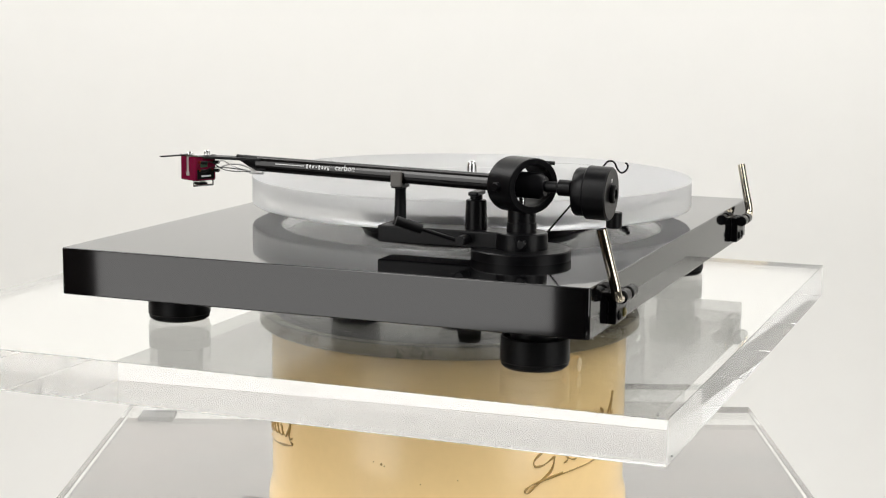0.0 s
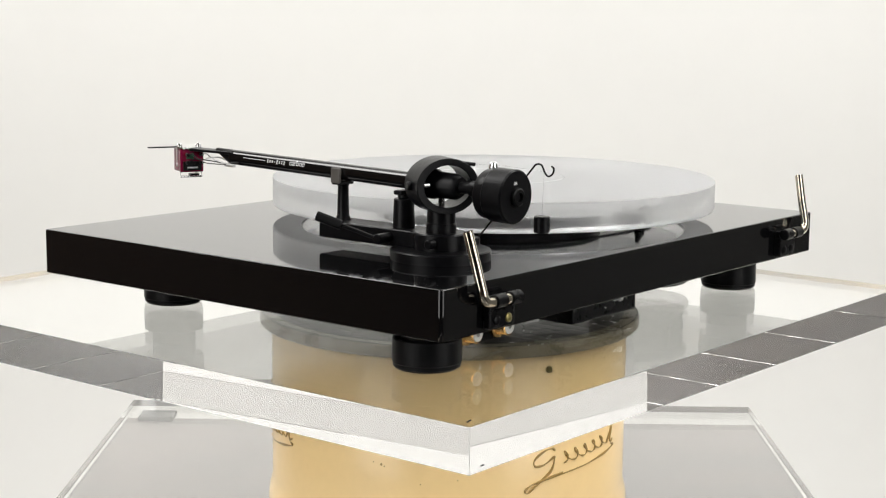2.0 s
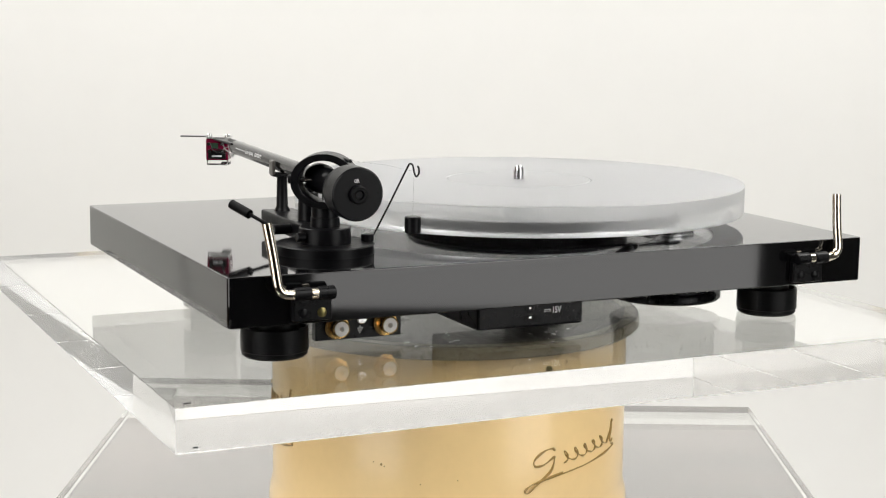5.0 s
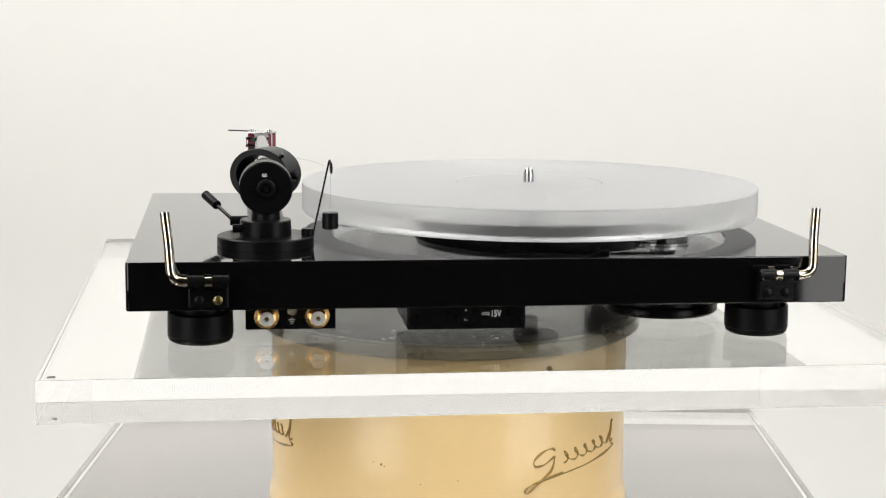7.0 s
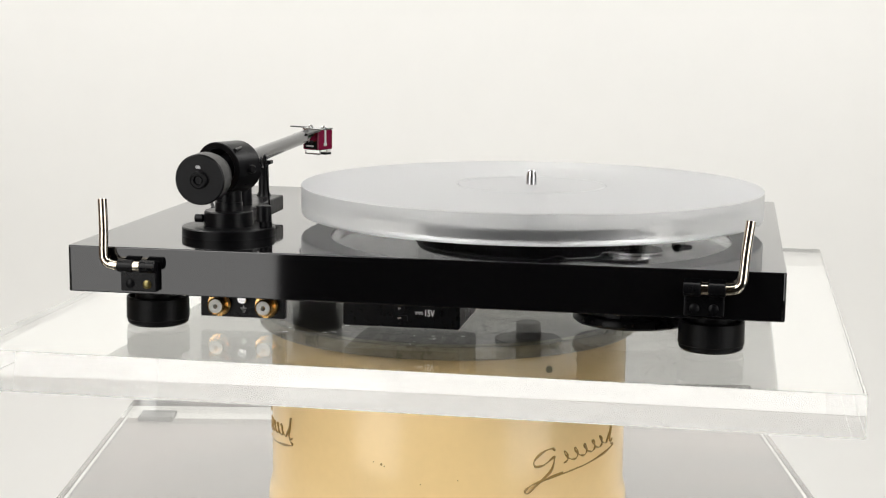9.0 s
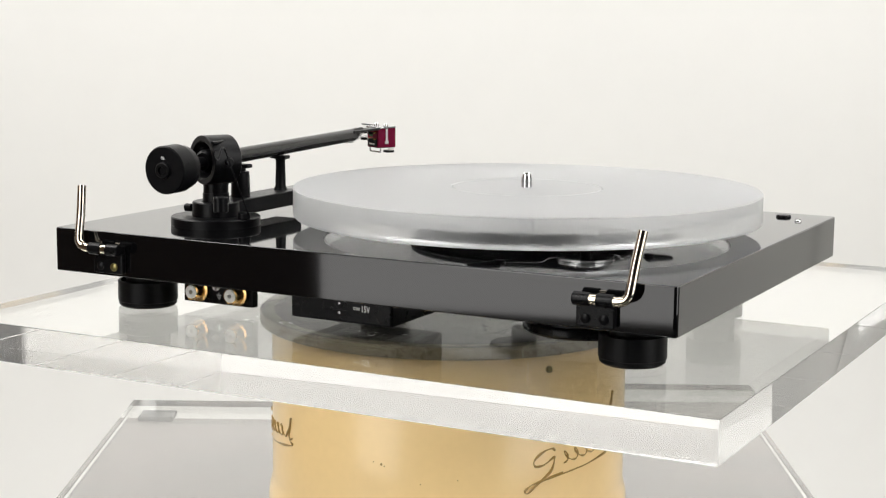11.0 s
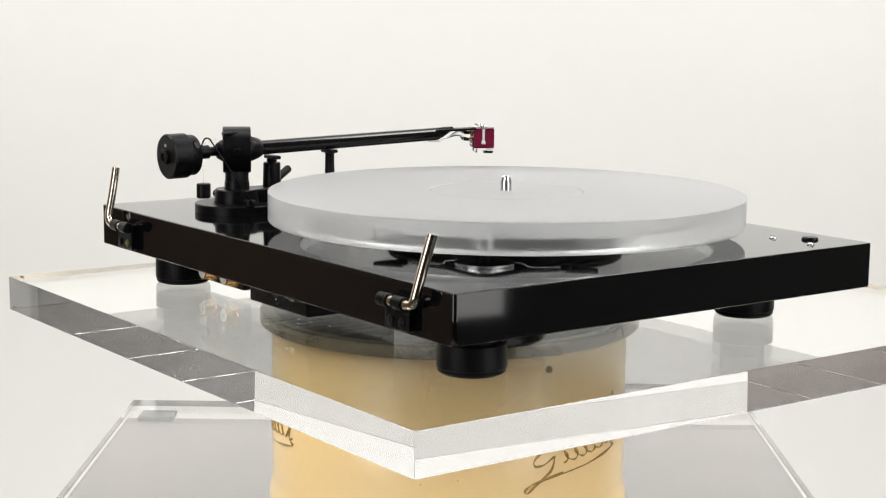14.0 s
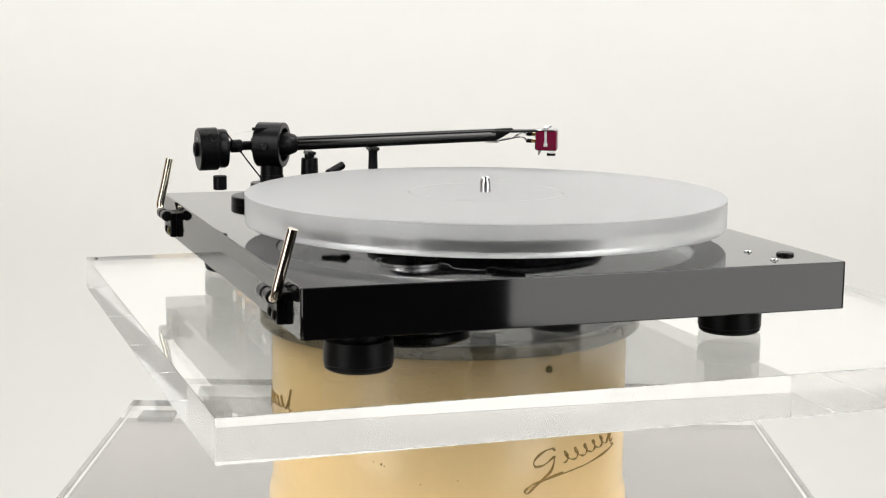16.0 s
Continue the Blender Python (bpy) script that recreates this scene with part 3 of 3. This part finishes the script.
def tonearm(p):
    a0, a1 = Vector((78.7, 64, 42.0)), Vector((79.6, 250, 46.4))
    d = (a1 - a0).normalized()

    def at(s):
        return a0 + d * s
    # the bearing ring is broader than high and set at the offset angle
    ring = [(15.0, -9.4), (15.4, -9.0), (15.4, 9.0), (15.0, 9.4), (12.0, 9.4), (11.6, 9.0), (11.6, -9.0), (12.0, -9.4)]
    rm = bm_lathe([(r / 1000, h / 1000) for r, h in ring], (0, 0, 0), (0, 1, 0), 64, True)
    bmesh.ops.transform(rm, matrix=Matrix.Translation(L(*a0)) @ Matrix.Rotation(radians(-28), 4, "Z") @ Matrix.Diagonal((1.23, 1, 1.02, 1)), verts=rm.verts)
    t = part("tonearm", rm, BLACK, p, "black tonearm with carbon tube and red cartridge")
    part("gimbal", lathe([(0, -14), (5.5, -14), (7.4, -11), (7.4, 2), (8.6, 4), (8.6, 11), (6.6, 17), (5.3, 18.2), (0, 18.2)], a0, d, 36), BLACK, t)
    for s in (-1, 1):
        part("pivot_pin", lathe(mcyl(1.6, 7.0, 15.6, 0.2), a0, (s * 0.883, -s * 0.469, 0), 16), STEEL, t)
        part("pivot_screw", lathe([(0, 17.0), (2.6, 17.0), (2.6, 21.0), (2.1, 21.5), (0, 21.5)], a0, (s * 0.883, -s * 0.469, 0), 16), BLACK, t)
    part("pivot_pin", lathe(mcyl(1.8, 7.0, 12.6, 0.2), a0, (0, 0, -1), 16), STEEL, t)
    pts = [at(12 + 156 * k / 12) for k in range(13)]
    part("tube", tube([tuple(v) for v in pts], [5.0 - 0.35 * k / 12 for k in range(13)], 36), CARBON, t, "glossy carbon tube")
    nose = [at(168), at(173), at(178), at(183)]
    part("tube_end", tube([tuple(v + Vector((0, 0, dz))) for v, dz in zip(nose, (0, 1.0, 2.2, 3.4))], [4.65, 3.7, 2.5, 1.2], 24), RUBBER, t)
    # counterweight
    part("stub", lathe([(0, -36), (3.4, -36), (3.4, -30), (4.6, -29), (4.6, -22), (3.2, -21), (3.2, -13), (0, -13)], a0, d, 28), BLACK, t)
    c = a0 + Vector((-0.6, 0.9, -1.2))
    cw = part("counterweight", lathe([(0, -53.5), (14.2, -53.5), (15.0, -52.7), (15.0, -40.5), (14.6, -40), (13.6, -39.6), (13.6, -34.4), (12.8, -33.2), (5.0, -32.4), (0, -32.4)], c, d, 56), BLACK, t, "round black counterweight")
    part("end_cap", lathe([(0, -54.4), (2.7, -54.4), (2.9, -56.0), (4.4, -56.0), (5.2, -55.4), (5.2, -53.4), (0, -53.4)], c, d, 28), RUBBER, cw)
    part("cap_screw", lathe([(0, -55.0), (2.0, -55.0), (2.2, -54.3), (0, -54.3)], c, d, 20), BLACK, cw)
    face = Matrix((Vector((1, 0, 0)), d.cross(Vector((1, 0, 0))) * -1, -d)).transposed().to_4x4()
    writing("08.", 0.0026, L(*(c - d * 53.6 + Vector((-2.2, 0, 6.6)))), face, cw)
    part("anti_skate_stub", tube([(88.0, 60.0, 54.2), (88.0, 48.0, 54.0)], 1.1, 12), BLACK, t)
    # white printing along the tube
    n = Vector((-0.97, 0.0, 0.24))
    bars = [(135.5, 155, 0.4), (78, 100.5, 0.4)]
    bars += [(133.0 - 2.0 * k, 133.9 - 2.0 * k, (2.6, 1.7, 1.7, 0.5, 2.6, 1.7, 1.7, 2.4)[k]) for k in range(8)]
    turned = Matrix((-d, Vector((0.24, 0, 0.97)), n)).transposed().to_4x4()
    writing("carbon", 0.0046, L(*(at(115.2) + n * 4.82 - Vector((0.24, 0, 0.97)) * 0.9)), turned, t)
    for s0, s1, h in bars:
        pa, pb = at(s0) + n * 4.75, at(s1) + n * 4.75
        bm = bmesh.new()
        up = Vector((0.24, 0, 0.97)) * h / 2
        vs = [bm.verts.new(L(*v)) for v in (pa - up, pb - up, pb + up, pa + up, pa - up - n * 0.4, pb - up - n * 0.4, pb + up - n * 0.4, pa + up - n * 0.4)]
        for f in ((0, 1, 2, 3), (7, 6, 5, 4), (0, 4, 5, 1), (1, 5, 6, 2), (2, 6, 7, 3), (3, 7, 4, 0)):
            bm.faces.new([vs[i] for i in f])
        bmesh.ops.recalc_face_normals(bm, faces=bm.faces)
        part("printing", bm, PRINT, t, smooth=0)
    # headshell plate, set at the offset angle
    ang = radians(-26.5)
    m = Matrix.Translation(L(80.2, 274.0, 0)) @ Matrix.Rotation(ang, 4, "Z")

    def hbox(x0, x1, y0, y1, z0, z1, b=0.2):
        bm = bm_box(x0 / 1000, x1 / 1000, y0 / 1000, y1 / 1000, z0 / 1000, z1 / 1000, b / 1000)
        bmesh.ops.transform(bm, matrix=m, verts=bm.verts)
        return bm

    bm = bmesh.new()
    outline = [(-8.5, 7.5), (8.5, 7.5), (8.5, -3), (6.5, -9), (-6.5, -9), (-8.5, -3)]
    loop = [m @ Vector((x / 1000, y / 1000, 0)) for x, y in outline]
    lo = [bm.verts.new((v.x, v.y, L(0, 0, 48.9).z)) for i, v in enumerate(loop)]
    hi = [bm.verts.new((v.co.x, v.co.y, v.co.z + 0.0011)) for v in lo]
    bm.faces.new(lo[::-1]), bm.faces.new(hi)
    for i in range(len(lo)):
        j = (i + 1) % len(lo)
        bm.faces.new((lo[i], lo[j], hi[j], hi[i]))
    bmesh.ops.recalc_face_normals(bm, faces=bm.faces)
    hs = part("headshell", bm, STEEL, t, "flat silver headshell plate", smooth=0)
    part("neck", box(74.8, 84.6, 229, 269, 47.7, 49.4, 0.5), BLACK, hs)
    part("finger_lift", hbox(-26.5, -8.0, -0.6, 2.4, 49.3, 50.1, 0.3), BLACK, hs)
    for x in (-6.3, 6.3):
        part("screw", lathe([(0, 49.9), (1.9, 49.9), (1.9, 51.2), (1.4, 51.8), (0, 51.8)], (80.2 + x * math.cos(ang), 274 + x * math.sin(ang), 0), n=16), STEEL, hs)
    ct = part("cartridge", hbox(-7.6, 7.6, -7.5, 8.5, 34.0, 48.85, 0.9), RED, t, "dark red moving-coil cartridge")
    for x0, x1 in ((7.5, 8.1), (-8.1, -7.5)):
        b = part("side_bolt", hbox(x0, x1, -0.9, 0.9, 39.0, 48.6, 0.2), SATIN, ct, "silver side bolt")
        part("bolt_head", hbox(x0 - 0.1, x1 + 0.1, -1.6, 1.6, 37.0, 39.4, 0.4), SATIN, b)
    part("front_plate", hbox(-6.0, 6.0, -8.0, -7.4, 35.0, 41.0, 0.1), BLACK_PLASTIC, ct)
    part("label_mark", hbox(-4.0, 1.0, -8.2, -7.9, 42.5, 46.0, 0.1), material("green_label", (0.012, 0.06, 0.025), 0.4), ct)
    part("label_mark", hbox(-3.4, 3.4, -8.2, -7.9, 36.5, 37.5, 0), SATIN, ct)
    g = [(-7, -5, 34.2), (-7, -5, 31), (7, -5, 31), (7, -5, 34.2)]
    part("stylus_guard", bm_tube([m @ (Vector(v) / 1000) for v in g], 0.0006, 8), STEEL, ct)
    part("guard_shoe", hbox(1.5, 7.2, 1.0, 7.5, 30.2, 32.0, 0.4), BLACK_PLASTIC, ct)
    part("guard_leg", hbox(5.6, 7.0, 3.0, 7.0, 31.8, 34.2, 0.2), WHITE_PLASTIC, ct)
    for k, (x, z) in enumerate(((-4.5, 45.5), (4.5, 45.5), (-4.5, 40.5), (4.5, 40.5))):
        part("contact_pin", bm_tube([m @ (Vector((x, -7.4, z)) / 1000), m @ (Vector((x, -12.5, z)) / 1000)], 0.0009, 10), GOLD, ct)
        part("pin_sleeve", bm_tube([m @ (Vector((x, -10.6, z)) / 1000), m @ (Vector((x, -14.6, z + 0.2)) / 1000)], 0.0011, 10), RUBBER, ct, "black pin sleeve")
        q = m @ (Vector((x, -14.4, z)) / 1000)
        e = L(76.5 + k * 0.9, 236 - k * 1.0, 41.0)
        mid = (q + e) / 2 + Vector((0.0022 * (k - 1.5), 0.0, -0.0012 + 0.0016 * k))
        part("lead_wire", bm_tube(smooth_line([q, q * 0.7 + mid * 0.3 + Vector((0, 0, 0.002)), mid, e], 5), 0.00032, 6), CLEAR_WIRE if k % 2 else RUBBER, ct)
    part("lead_clamp", tube([(75.2, 227.0, 41.0), (77.4, 237, 40.8)], 1.0, 10), SATIN, t)


PLAYER = player()


def motions():
    rows = [0.5 * k for k in range(33)]
    for ob in (SLAB_OB, PLAYER):
        walk(ob, [(t, pose(0, 0, SLAB, 0, 0, turn(t))) for t in rows])


motions()
